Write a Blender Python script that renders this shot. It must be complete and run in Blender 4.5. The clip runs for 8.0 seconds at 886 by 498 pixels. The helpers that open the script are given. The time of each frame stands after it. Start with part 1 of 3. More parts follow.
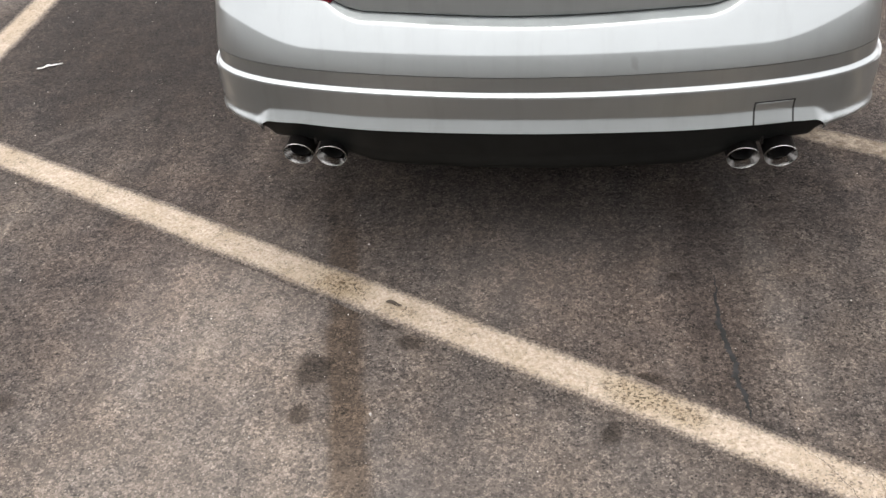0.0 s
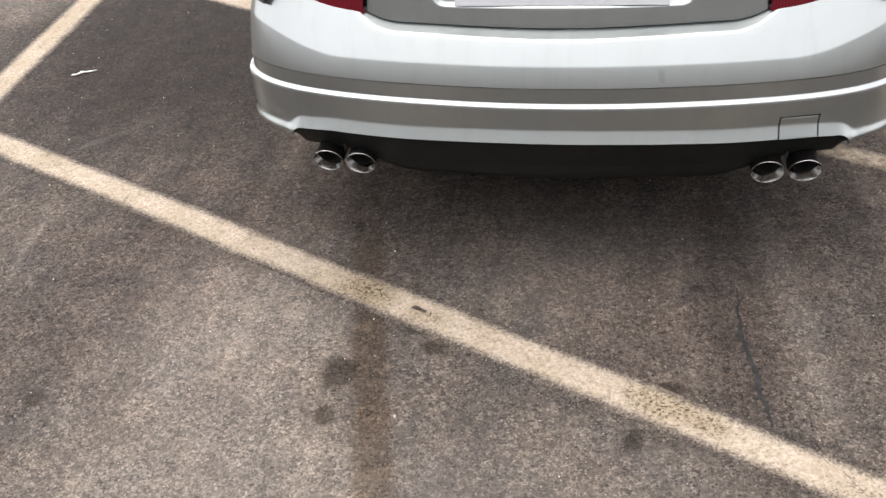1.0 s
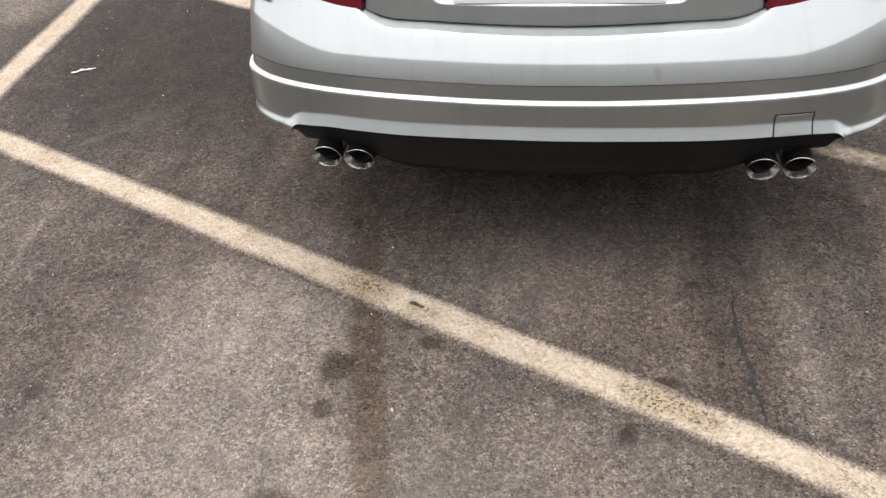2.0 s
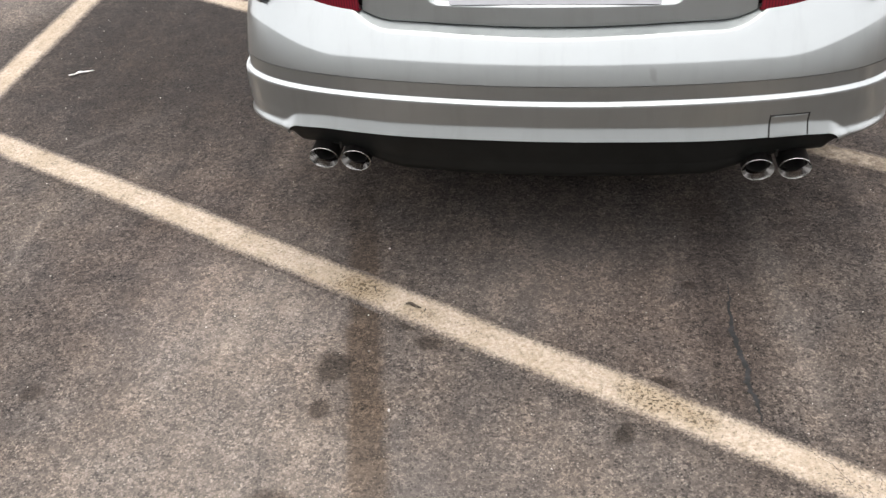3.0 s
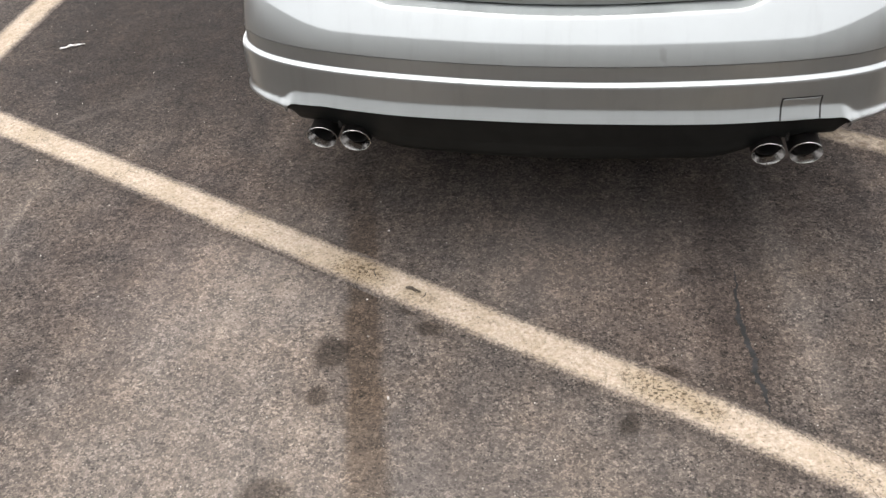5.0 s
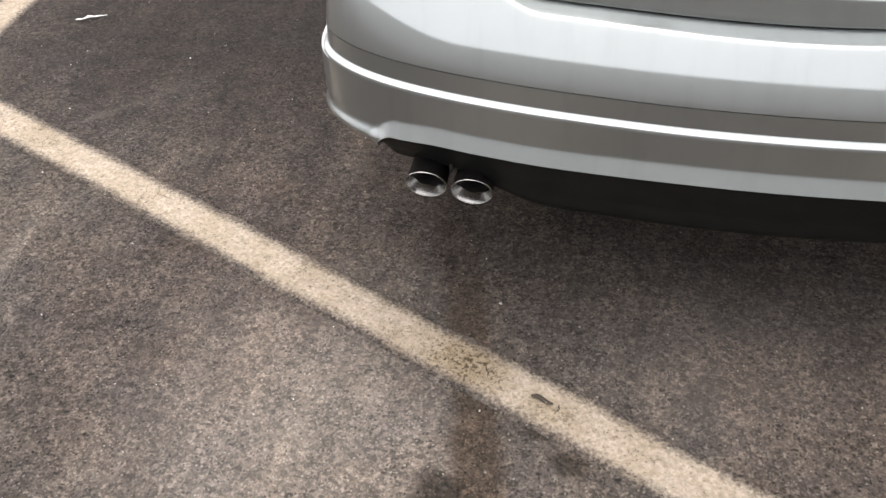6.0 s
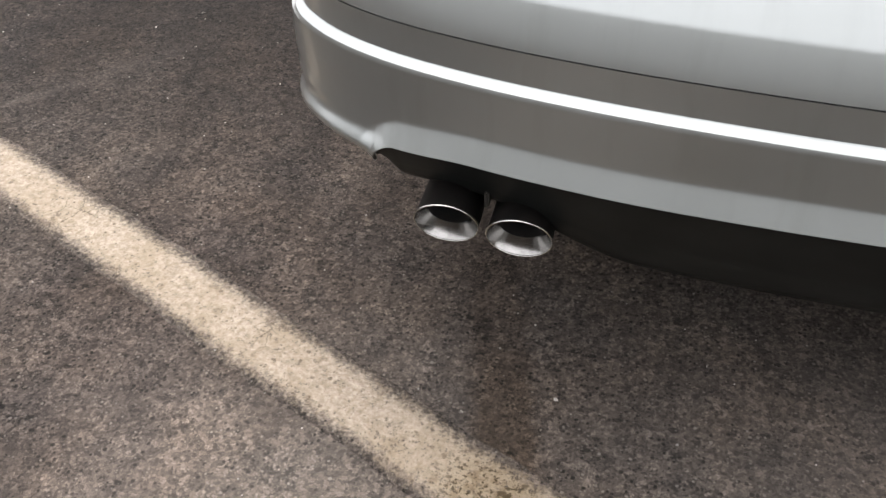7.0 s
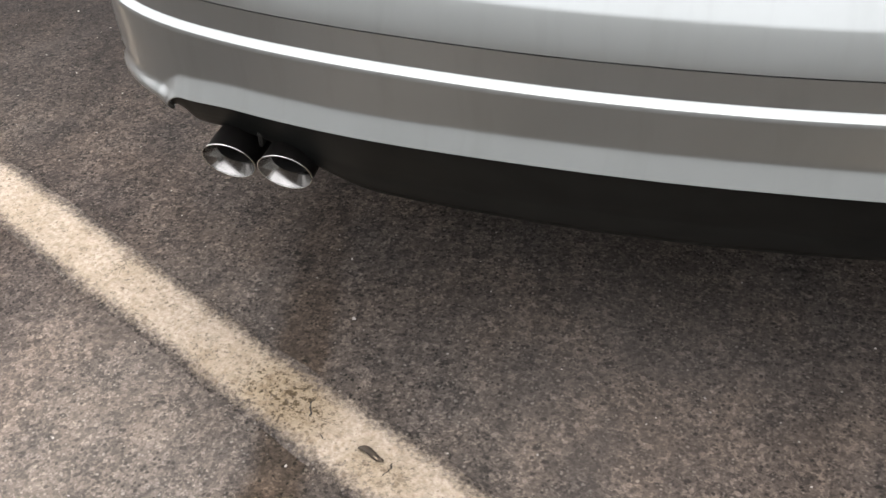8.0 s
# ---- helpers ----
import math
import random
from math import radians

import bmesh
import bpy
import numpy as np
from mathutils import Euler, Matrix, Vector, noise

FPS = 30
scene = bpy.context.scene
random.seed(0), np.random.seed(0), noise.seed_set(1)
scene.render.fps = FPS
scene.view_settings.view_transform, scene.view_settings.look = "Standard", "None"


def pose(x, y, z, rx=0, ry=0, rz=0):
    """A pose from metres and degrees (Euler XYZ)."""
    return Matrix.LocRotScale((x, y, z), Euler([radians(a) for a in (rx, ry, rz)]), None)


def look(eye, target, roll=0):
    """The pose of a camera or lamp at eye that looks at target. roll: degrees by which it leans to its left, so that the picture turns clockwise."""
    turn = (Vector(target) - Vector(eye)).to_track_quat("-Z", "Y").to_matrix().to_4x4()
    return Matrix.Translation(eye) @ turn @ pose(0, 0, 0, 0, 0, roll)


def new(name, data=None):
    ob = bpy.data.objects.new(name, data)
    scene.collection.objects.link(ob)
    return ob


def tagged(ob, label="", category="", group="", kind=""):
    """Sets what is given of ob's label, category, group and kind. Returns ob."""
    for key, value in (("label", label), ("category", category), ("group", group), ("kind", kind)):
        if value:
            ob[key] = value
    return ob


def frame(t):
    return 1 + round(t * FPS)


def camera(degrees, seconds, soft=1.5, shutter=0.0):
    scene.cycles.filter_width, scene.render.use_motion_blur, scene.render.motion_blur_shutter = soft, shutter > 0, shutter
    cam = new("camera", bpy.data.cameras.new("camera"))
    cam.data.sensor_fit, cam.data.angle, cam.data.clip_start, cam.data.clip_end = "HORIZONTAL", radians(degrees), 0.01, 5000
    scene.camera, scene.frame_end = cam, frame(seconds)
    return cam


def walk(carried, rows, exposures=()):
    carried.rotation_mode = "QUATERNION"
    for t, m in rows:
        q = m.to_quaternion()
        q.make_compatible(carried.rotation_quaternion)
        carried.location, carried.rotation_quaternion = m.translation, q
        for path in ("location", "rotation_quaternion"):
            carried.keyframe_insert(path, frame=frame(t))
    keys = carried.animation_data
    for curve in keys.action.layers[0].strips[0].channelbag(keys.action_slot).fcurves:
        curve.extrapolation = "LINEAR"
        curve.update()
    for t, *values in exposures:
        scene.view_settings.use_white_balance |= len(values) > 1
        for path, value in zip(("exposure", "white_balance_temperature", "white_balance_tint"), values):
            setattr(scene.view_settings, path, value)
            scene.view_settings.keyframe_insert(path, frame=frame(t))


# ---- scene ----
SUN_ELEVATION, SUN_ROTATION, SUN_STRENGTH = 70, -20, 0.8
cam = camera(51.2, 8.0, 1.5, 0.05)
PATH = [
    (0, (0.088, -2.05, 1.599), (-0.172, -0.486, 0.382), -4.9),
    (0.2, (0.087, -2.058, 1.603), (-0.185, -0.492, 0.389), -4.4),
    (0.5, (0.074, -2.078, 1.605), (-0.209, -0.505, 0.402), -4.3),
    (1, (0.073, -2.095, 1.604), (-0.226, -0.514, 0.416), -4.5),
    (1.5, (0.075, -2.109, 1.601), (-0.222, -0.526, 0.415), -4.3),
    (3, (0.082, -2.127, 1.598), (-0.209, -0.537, 0.419), -4.2),
    (3.5, (0.087, -2.123, 1.593), (-0.209, -0.54, 0.408), -4.9),
    (4, (0.087, -2.128, 1.598), (-0.217, -0.547, 0.412), -5.2),
    (4.2, (0.087, -2.128, 1.602), (-0.216, -0.548, 0.414), -5.3),
    (5.3, (-0.003, -1.981, 1.543), (-0.269, -0.446, 0.29), -2.7),
    (5.5, (-0.097, -1.842, 1.499), (-0.363, -0.33, 0.217), -2.3),
    (5.7, (-0.202, -1.673, 1.461), (-0.472, -0.177, 0.162), -1.7),
    (6, (-0.312, -1.43, 1.399), (-0.604, 0.064, 0.102), -1.4),
    (6.2, (-0.368, -1.244, 1.334), (-0.674, 0.238, 0.026), -1.0),
    (6.5, (-0.403, -1.004, 1.164), (-0.747, 0.488, -0.122), -0.5),
    (6.7, (-0.408, -0.917, 1.1), (-0.772, 0.563, -0.195), -0.9),
    (7, (-0.413, -0.854, 1.044), (-0.78, 0.61, -0.269), -1.5),
    (7.2, (-0.384, -0.842, 1.042), (-0.768, 0.608, -0.281), -2.3),
    (7.5, (-0.292, -0.874, 1.055), (-0.712, 0.564, -0.27), -3.1),
    (7.7, (-0.202, -0.941, 1.085), (-0.627, 0.506, -0.228), -2.8),
    (8, (-0.001, -0.983, 1.104), (-0.439, 0.455, -0.214), -3.7),
]
walk(cam, [(t, look(eye, target, roll)) for t, eye, target, roll in PATH],
     [(0, 1.40), (0.8, 1.48), (5.5, 1.49), (6, 1.42), (6.5, 1.41), (7, 1.36), (7.5, 1.45), (8, 1.51)])

# ---- world and light ----
world = bpy.data.worlds.new("sky")
scene.world = world
world.use_nodes = True
wn = world.node_tree
sky = wn.nodes.new("ShaderNodeTexSky")
sky.sky_type, sky.sun_disc = "NISHITA", False
sky.sun_elevation, sky.sun_rotation = radians(SUN_ELEVATION), radians(SUN_ROTATION)
sky.air_density, sky.dust_density, sky.ozone_density = 1.0, 8.0, 1.0
pale = wn.nodes.new("ShaderNodeHueSaturation")
pale.inputs["Saturation"].default_value = 0.3
wn.links.new(sky.outputs[0], pale.inputs["Color"])
veil = wn.nodes.new("ShaderNodeMix")  # bright, even cloud over the sky
veil.data_type = "RGBA"
veil.inputs[0].default_value = 0.55
veil.inputs[7].default_value = (9.2, 8.9, 9.1, 1.0)
wn.links.new(pale.outputs[0], veil.inputs[6])
wn.links.new(veil.outputs[2], wn.nodes["Background"].inputs["Color"])
wn.nodes["Background"].inputs["Strength"].default_value = 0.15

sun = new("sun", bpy.data.lights.new("sun", "SUN"))
sun.data.energy, sun.data.angle, sun.data.color = SUN_STRENGTH, radians(80), (1.0, 0.97, 0.93)
sa, se = radians(SUN_ROTATION), radians(SUN_ELEVATION)
sun.matrix_world = look((0, 0, 0), (-math.sin(sa) * math.cos(se), -math.cos(sa) * math.cos(se), -math.sin(se)))


# ---- materials ----
def material(name):
    m = bpy.data.materials.new(name)
    m.use_nodes = True
    return m, m.node_tree, m.node_tree.nodes["Principled BSDF"]


def node(nt, kind, **values):
    n = nt.nodes.new(kind)
    for key, value in values.items():
        n.inputs[key.replace("_", " ")].default_value = value
    return n


def coords(nt):
    return nt.nodes.new("ShaderNodeTexCoord").outputs["Object"]


def noise_tex(nt, vec, scale, detail=4.0, rough=0.55):
    n = node(nt, "ShaderNodeTexNoise", Scale=scale, Detail=detail, Roughness=rough)
    nt.links.new(vec, n.inputs["Vector"])
    return n.outputs["Fac"]


def remap(nt, sock, a, b, lo=0.0, hi=1.0, smooth=False):
    n = node(nt, "ShaderNodeMapRange", From_Min=a, From_Max=b, To_Min=lo, To_Max=hi)
    n.interpolation_type = "SMOOTHSTEP" if smooth else "LINEAR"
    nt.links.new(sock, n.inputs["Value"])
    return n.outputs["Result"]


def math_node(nt, op, a, b=0.5):
    n = nt.nodes.new("ShaderNodeMath")
    n.operation = op
    for slot, value in ((0, a), (1, b)):
        if isinstance(value, (int, float)):
            n.inputs[slot].default_value = value
        else:
            nt.links.new(value, n.inputs[slot])
    return n.outputs[0]


def mix(nt, fac, a, b, blend="MIX"):
    n = nt.nodes.new("ShaderNodeMix")
    n.data_type, n.blend_type = "RGBA", blend
    for slot, value in ((0, fac), (6, a), (7, b)):
        if isinstance(value, (int, float)):
            n.inputs[slot].default_value = value
        elif isinstance(value, tuple):
            n.inputs[slot].default_value = (*value, 1.0)
        else:
            nt.links.new(value, n.inputs[slot])
    return n.outputs[2]


def bump(nt, bsdf, height, strength, distance):
    n = node(nt, "ShaderNodeBump", Strength=strength, Distance=distance)
    nt.links.new(height, n.inputs["Height"])
    nt.links.new(n.outputs[0], bsdf.inputs["Normal"])


def wobble(nt, vec, scale, amount):
    """Coordinates pushed about by noise, for ragged outlines."""
    n = node(nt, "ShaderNodeTexNoise", Scale=scale, Detail=4.0, Roughness=0.6)
    nt.links.new(vec, n.inputs["Vector"])
    off = nt.nodes.new("ShaderNodeVectorMath")
    off.operation = "SUBTRACT"
    nt.links.new(n.outputs["Color"], off.inputs[0])
    off.inputs[1].default_value = (0.5, 0.5, 0.5)
    sc = nt.nodes.new("ShaderNodeVectorMath")
    sc.operation = "SCALE"
    nt.links.new(off.outputs[0], sc.inputs[0])
    sc.inputs["Scale"].default_value = amount
    add = nt.nodes.new("ShaderNodeVectorMath")
    nt.links.new(vec, add.inputs[0])
    nt.links.new(sc.outputs[0], add.inputs[1])
    return add.outputs[0]


def blob(nt, vec, cx, cy, rx, ry, turn=0.0, soft=0.5, square=False):
    """A stain's mask: 1 inside, 0 outside an ellipse (or a bar) on the ground."""
    m = nt.nodes.new("ShaderNodeMapping")
    m.vector_type = "TEXTURE"
    m.inputs["Location"].default_value = (cx, cy, 0)
    m.inputs["Rotation"].default_value = (0, 0, radians(turn))
    m.inputs["Scale"].default_value = (rx, ry, 1)
    nt.links.new(vec, m.inputs["Vector"])
    sep = nt.nodes.new("ShaderNodeSeparateXYZ")
    nt.links.new(m.outputs[0], sep.inputs[0])
    if square:
        ax = remap(nt, math_node(nt, "ABSOLUTE", sep.outputs[0]), 1 + soft * 0.5, 1 - soft * 0.5, smooth=True)
        ay = remap(nt, math_node(nt, "ABSOLUTE", sep.outputs[1]), 1.0, 1 - soft, smooth=True)
        return math_node(nt, "MULTIPLY", ax, ay)
    xx = math_node(nt, "MULTIPLY", sep.outputs[0], sep.outputs[0])
    yy = math_node(nt, "MULTIPLY", sep.outputs[1], sep.outputs[1])
    r = math_node(nt, "SQRT", math_node(nt, "ADD", xx, yy))
    return remap(nt, r, 1 + soft * 0.5, 1 - soft * 0.5, smooth=True)


def dots(nt, vec, scale, size, share, stretch=(1.0, 1.0, 1.0), turn=0.0):
    """A mask of scattered flecks: a share of a Voronoi's cells, each a ragged dot."""
    m = nt.nodes.new("ShaderNodeMapping")
    m.inputs["Scale"].default_value = stretch
    m.inputs["Rotation"].default_value = (0, 0, radians(turn))
    nt.links.new(wobble(nt, vec, scale * 1.7, 0.45 / scale), m.inputs["Vector"])
    v = node(nt, "ShaderNodeTexVoronoi", Scale=scale, Randomness=1.0)
    nt.links.new(m.outputs[0], v.inputs["Vector"])
    pick = nt.nodes.new("ShaderNodeSeparateColor")
    nt.links.new(v.outputs["Color"], pick.inputs[0])
    grow = math_node(nt, "ADD", v.outputs["Distance"], math_node(nt, "MULTIPLY", pick.outputs[1], size * 0.6))
    return math_node(nt, "MULTIPLY", remap(nt, grow, size * 1.25, size * 0.85), remap(nt, pick.outputs[0], share + 0.03, share))


def aggregate(nt, vec):
    """Asphalt grain: stones of mixed tone set in binder, dark pits where stones are lost, and pale broken stones."""
    near = wobble(nt, vec, 160.0, 0.005)
    tones = []
    for scale in (95.0, 210.0, 480.0):
        v = node(nt, "ShaderNodeTexVoronoi", Scale=scale, Randomness=1.0)
        nt.links.new(near, v.inputs["Vector"])
        sep = nt.nodes.new("ShaderNodeSeparateColor")
        nt.links.new(v.outputs["Color"], sep.inputs[0])
        tones.append(sep.outputs[0])
    grain = math_node(nt, "ADD", math_node(nt, "MULTIPLY", tones[0], 0.36),
                      math_node(nt, "ADD", math_node(nt, "MULTIPLY", tones[1], 0.42), math_node(nt, "MULTIPLY", tones[2], 0.22)))
    ramp = nt.nodes.new("ShaderNodeValToRGB")
    e = ramp.color_ramp.elements
    e[0].position, e[0].color = 0.20, (0.027, 0.0230, 0.0200, 1)
    e[1].position, e[1].color = 0.90, (0.240, 0.2045, 0.1765, 1)
    for at, c in ((0.38, (0.0600, 0.0508, 0.0445, 1)), (0.53, (0.0925, 0.0780, 0.0672, 1)), (0.70, (0.1360, 0.1148, 0.0990, 1))):
        el = e.new(at)
        el.color = c
    nt.links.new(grain, ramp.inputs[0])
    # where the surface is open the stones stand out; where it is packed with fines they are muted
    open_ = remap(nt, noise_tex(nt, vec, 14.0, 4.0, 0.6), 0.38, 0.62, 0.34, 0.0)
    col = mix(nt, open_, ramp.outputs[0], (0.0925, 0.0780, 0.0672))
    patch = remap(nt, noise_tex(nt, vec, 11.0, 3.0, 0.6), 0.34, 0.60, 0.5, 1.0)
    pits = math_node(nt, "MULTIPLY", math_node(nt, "MAXIMUM", dots(nt, vec, 130.0, 0.40, 0.36), dots(nt, vec, 62.0, 0.26, 0.22, (0.62, 1.0, 1.0), 20)), patch)
    col = mix(nt, math_node(nt, "MULTIPLY", pits, 0.90), col, (0.010, 0.0088, 0.0078))
    pale = math_node(nt, "MAXIMUM", dots(nt, vec, 95.0, 0.26, 0.13), math_node(nt, "MULTIPLY", dots(nt, vec, 170.0, 0.36, 0.20), 0.7))
    col = mix(nt, math_node(nt, "MULTIPLY", pale, 0.65), col, (0.265, 0.241, 0.215))
    height = math_node(nt, "SUBTRACT", math_node(nt, "ADD", math_node(nt, "MULTIPLY", grain, 0.7), math_node(nt, "MULTIPLY", pale, 0.2)), math_node(nt, "MULTIPLY", pits, 0.6))
    return col, height


def asphalt_colour(nt, vec):
    col, height = aggregate(nt, vec)
    mid = noise_tex(nt, vec, 9.0, 5.0, 0.6)
    col = mix(nt, 1.0, col, mix(nt, remap(nt, mid, 0.3, 0.72), (0.73, 0.73, 0.745), (1.27, 1.26, 1.235)), "MULTIPLY")
    # warm and cool blotches
    hue = noise_tex(nt, vec, 5.0, 4.0, 0.6)
    col = mix(nt, 1.0, col, mix(nt, remap(nt, hue, 0.36, 0.64), (0.975, 0.998, 1.02), (1.025, 1.0, 0.97)), "MULTIPLY")
    big = noise_tex(nt, vec, 1.3, 3.0, 0.5)
    col = mix(nt, 1.0, col, mix(nt, remap(nt, big, 0.32, 0.68), (0.86, 0.86, 0.88), (1.12, 1.11, 1.09)), "MULTIPLY")
    # soft streaks left by tyres and sweeping, along the parked cars
    for scale, turn, depth in (((9.0, 0.7, 1.0), -8, 1.0), ((26.0, 1.6, 1.0), -6, 0.7)):
        st = nt.nodes.new("ShaderNodeMapping")
        st.inputs["Scale"].default_value = scale
        st.inputs["Rotation"].default_value = (0, 0, radians(turn))
        nt.links.new(vec, st.inputs["Vector"])
        streak = noise_tex(nt, st.outputs[0], 1.0, 3.0, 0.55)
        lo, hi = 1 - 0.12 * depth, 1 + 0.11 * depth
        col = mix(nt, 1.0, col, mix(nt, remap(nt, streak, 0.35, 0.68), (lo, lo, lo), (hi, hi * 0.995, hi * 0.985)), "MULTIPLY")
    return col, height


SPOTS = (  # drips of oil and old gum: centre, radii, how dark
    (-0.519, -0.488, 0.050, 0.056, 0.37), (-0.295, -0.387, 0.036, 0.028, 0.42), (0.195, -0.648, 0.024, 0.034, 0.41),
    (-0.524, -0.631, 0.028, 0.030, 0.45), (0.285, -0.487, 0.050, 0.026, 0.52), (-1.259, -0.639, 0.032, 0.036, 0.60),
    (-0.560, -0.920, 0.060, 0.040, 0.50), (0.376, -0.104, 0.022, 0.020, 0.58), (-0.345, -0.320, 0.030, 0.018, 0.56))
DUST_AND_LIGHT = (  # pale dusty and worn patches, the last painted light: centre, radii, turn, softness, gain
    (-0.84, -0.78, 0.36, 0.66, -14, 1.4, 1.85), (-0.86, -0.24, 0.28, 0.32, -15, 1.3, 1.62), (-0.06, -0.16, 0.16, 0.28, -28, 1.4, 1.25),
    (-0.02, -0.86, 0.46, 0.26, 0, 1.4, 1.42), (-0.55, -1.0, 0.5, 0.26, 0, 1.4, 1.30), (0.63, -0.20, 0.035, 0.55, 5, 1.4, 1.25), (-1.675, 0.62, 0.018, 0.08, -42, 1.2, 1.6),
    (-1.53, 0.79, 0.022, 0.14, -42, 1.4, 1.18), (-1.62, 0.0, 0.018, 0.20, 8, 1.2, 1.45), (-2.75, 1.98, 0.36, 0.34, 0, 0.7, 1.90),
    # the last entry brightens the asphalt colour within the car's shade at the bumper
    (1.55, 0.45, 0.30, 0.24, -28, 1.3, 1.2), (0.06, 0.06, 0.42, 0.24, -8, 1.4, 1.32))
DARK_PATCHES = (  # patches of darker asphalt: centre, radii, turn, softness, how dark
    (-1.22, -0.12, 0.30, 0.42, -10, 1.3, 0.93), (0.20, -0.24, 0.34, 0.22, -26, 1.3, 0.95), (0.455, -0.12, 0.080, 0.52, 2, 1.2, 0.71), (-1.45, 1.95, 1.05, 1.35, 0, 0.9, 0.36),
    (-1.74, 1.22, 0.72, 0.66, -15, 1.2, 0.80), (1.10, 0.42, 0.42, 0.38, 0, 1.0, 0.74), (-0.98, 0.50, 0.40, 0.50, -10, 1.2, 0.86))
STRIP = (-0.455, -0.40, 0.045, 1.00, 12.4, 0.8, True)  # a long damp-looking trickle


def make_asphalt():
    m, nt, b = material("asphalt")
    vec = coords(nt)
    col, height = asphalt_colour(nt, vec)
    edge = wobble(nt, wobble(nt, vec, 6.0, 0.06), 45.0, 0.018)
    for *shape, gain in DUST_AND_LIGHT:  # dust, and the painted light with it, mutes the stones' grain
        mask = math_node(nt, "MULTIPLY", blob(nt, edge, *shape), 0.9)
        tint = tuple(1 + (gain - 1) * k for k in (0.77, 0.765, 0.735))
        col = mix(nt, mask, col, mix(nt, 0.14, mix(nt, 1.0, col, tint, "MULTIPLY"), (0.196, 0.181, 0.163)))
    for *shape, shade in DARK_PATCHES:
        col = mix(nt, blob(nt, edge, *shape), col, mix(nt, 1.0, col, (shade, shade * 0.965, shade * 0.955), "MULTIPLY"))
    for cx, cy, rx, ry, shade in SPOTS:
        col = mix(nt, blob(nt, edge, cx, cy, rx, ry, 0, 0.7), col, mix(nt, 1.0, col, (shade, shade * 0.96, shade * 0.92), "MULTIPLY"))
    # darker band along both sides of the stripe, uneven along its length
    margin = math_node(nt, "MULTIPLY", blob(nt, edge, 0.795, -0.817, 3.46, 0.125, -26.2, 0.6, True), remap(nt, noise_tex(nt, vec, 4.0, 3.0, 0.6), 0.35, 0.6, 0.35, 1.0))
    col = mix(nt, margin, col, mix(nt, 1.0, col, (0.76, 0.755, 0.75), "MULTIPLY"))
    col = mix(nt, blob(nt, edge, *STRIP), col, mix(nt, 1.0, col, (0.60, 0.530, 0.455), "MULTIPLY"))
    # pale specks of crushed stone
    vs = node(nt, "ShaderNodeTexVoronoi", Scale=38.0, Randomness=1.0)
    nt.links.new(vec, vs.inputs["Vector"])
    speck = remap(nt, vs.outputs["Distance"], 0.085, 0.05)
    sepc = nt.nodes.new("ShaderNodeSeparateColor")
    nt.links.new(vs.outputs["Color"], sepc.inputs[0])
    speck = math_node(nt, "MULTIPLY", speck, remap(nt, sepc.outputs[1], 0.72, 0.8))
    col = mix(nt, speck, col, (0.38, 0.352, 0.315))
    col = mix(nt, 1.0, col, (0.592, 0.590, 0.590), "MULTIPLY")
    nt.links.new(col, b.inputs["Base Color"])
    b.inputs["Roughness"].default_value = 0.9
    b.inputs["Specular IOR Level"].default_value = 0.14
    bump(nt, b, height, 0.7, 0.003)
    return m


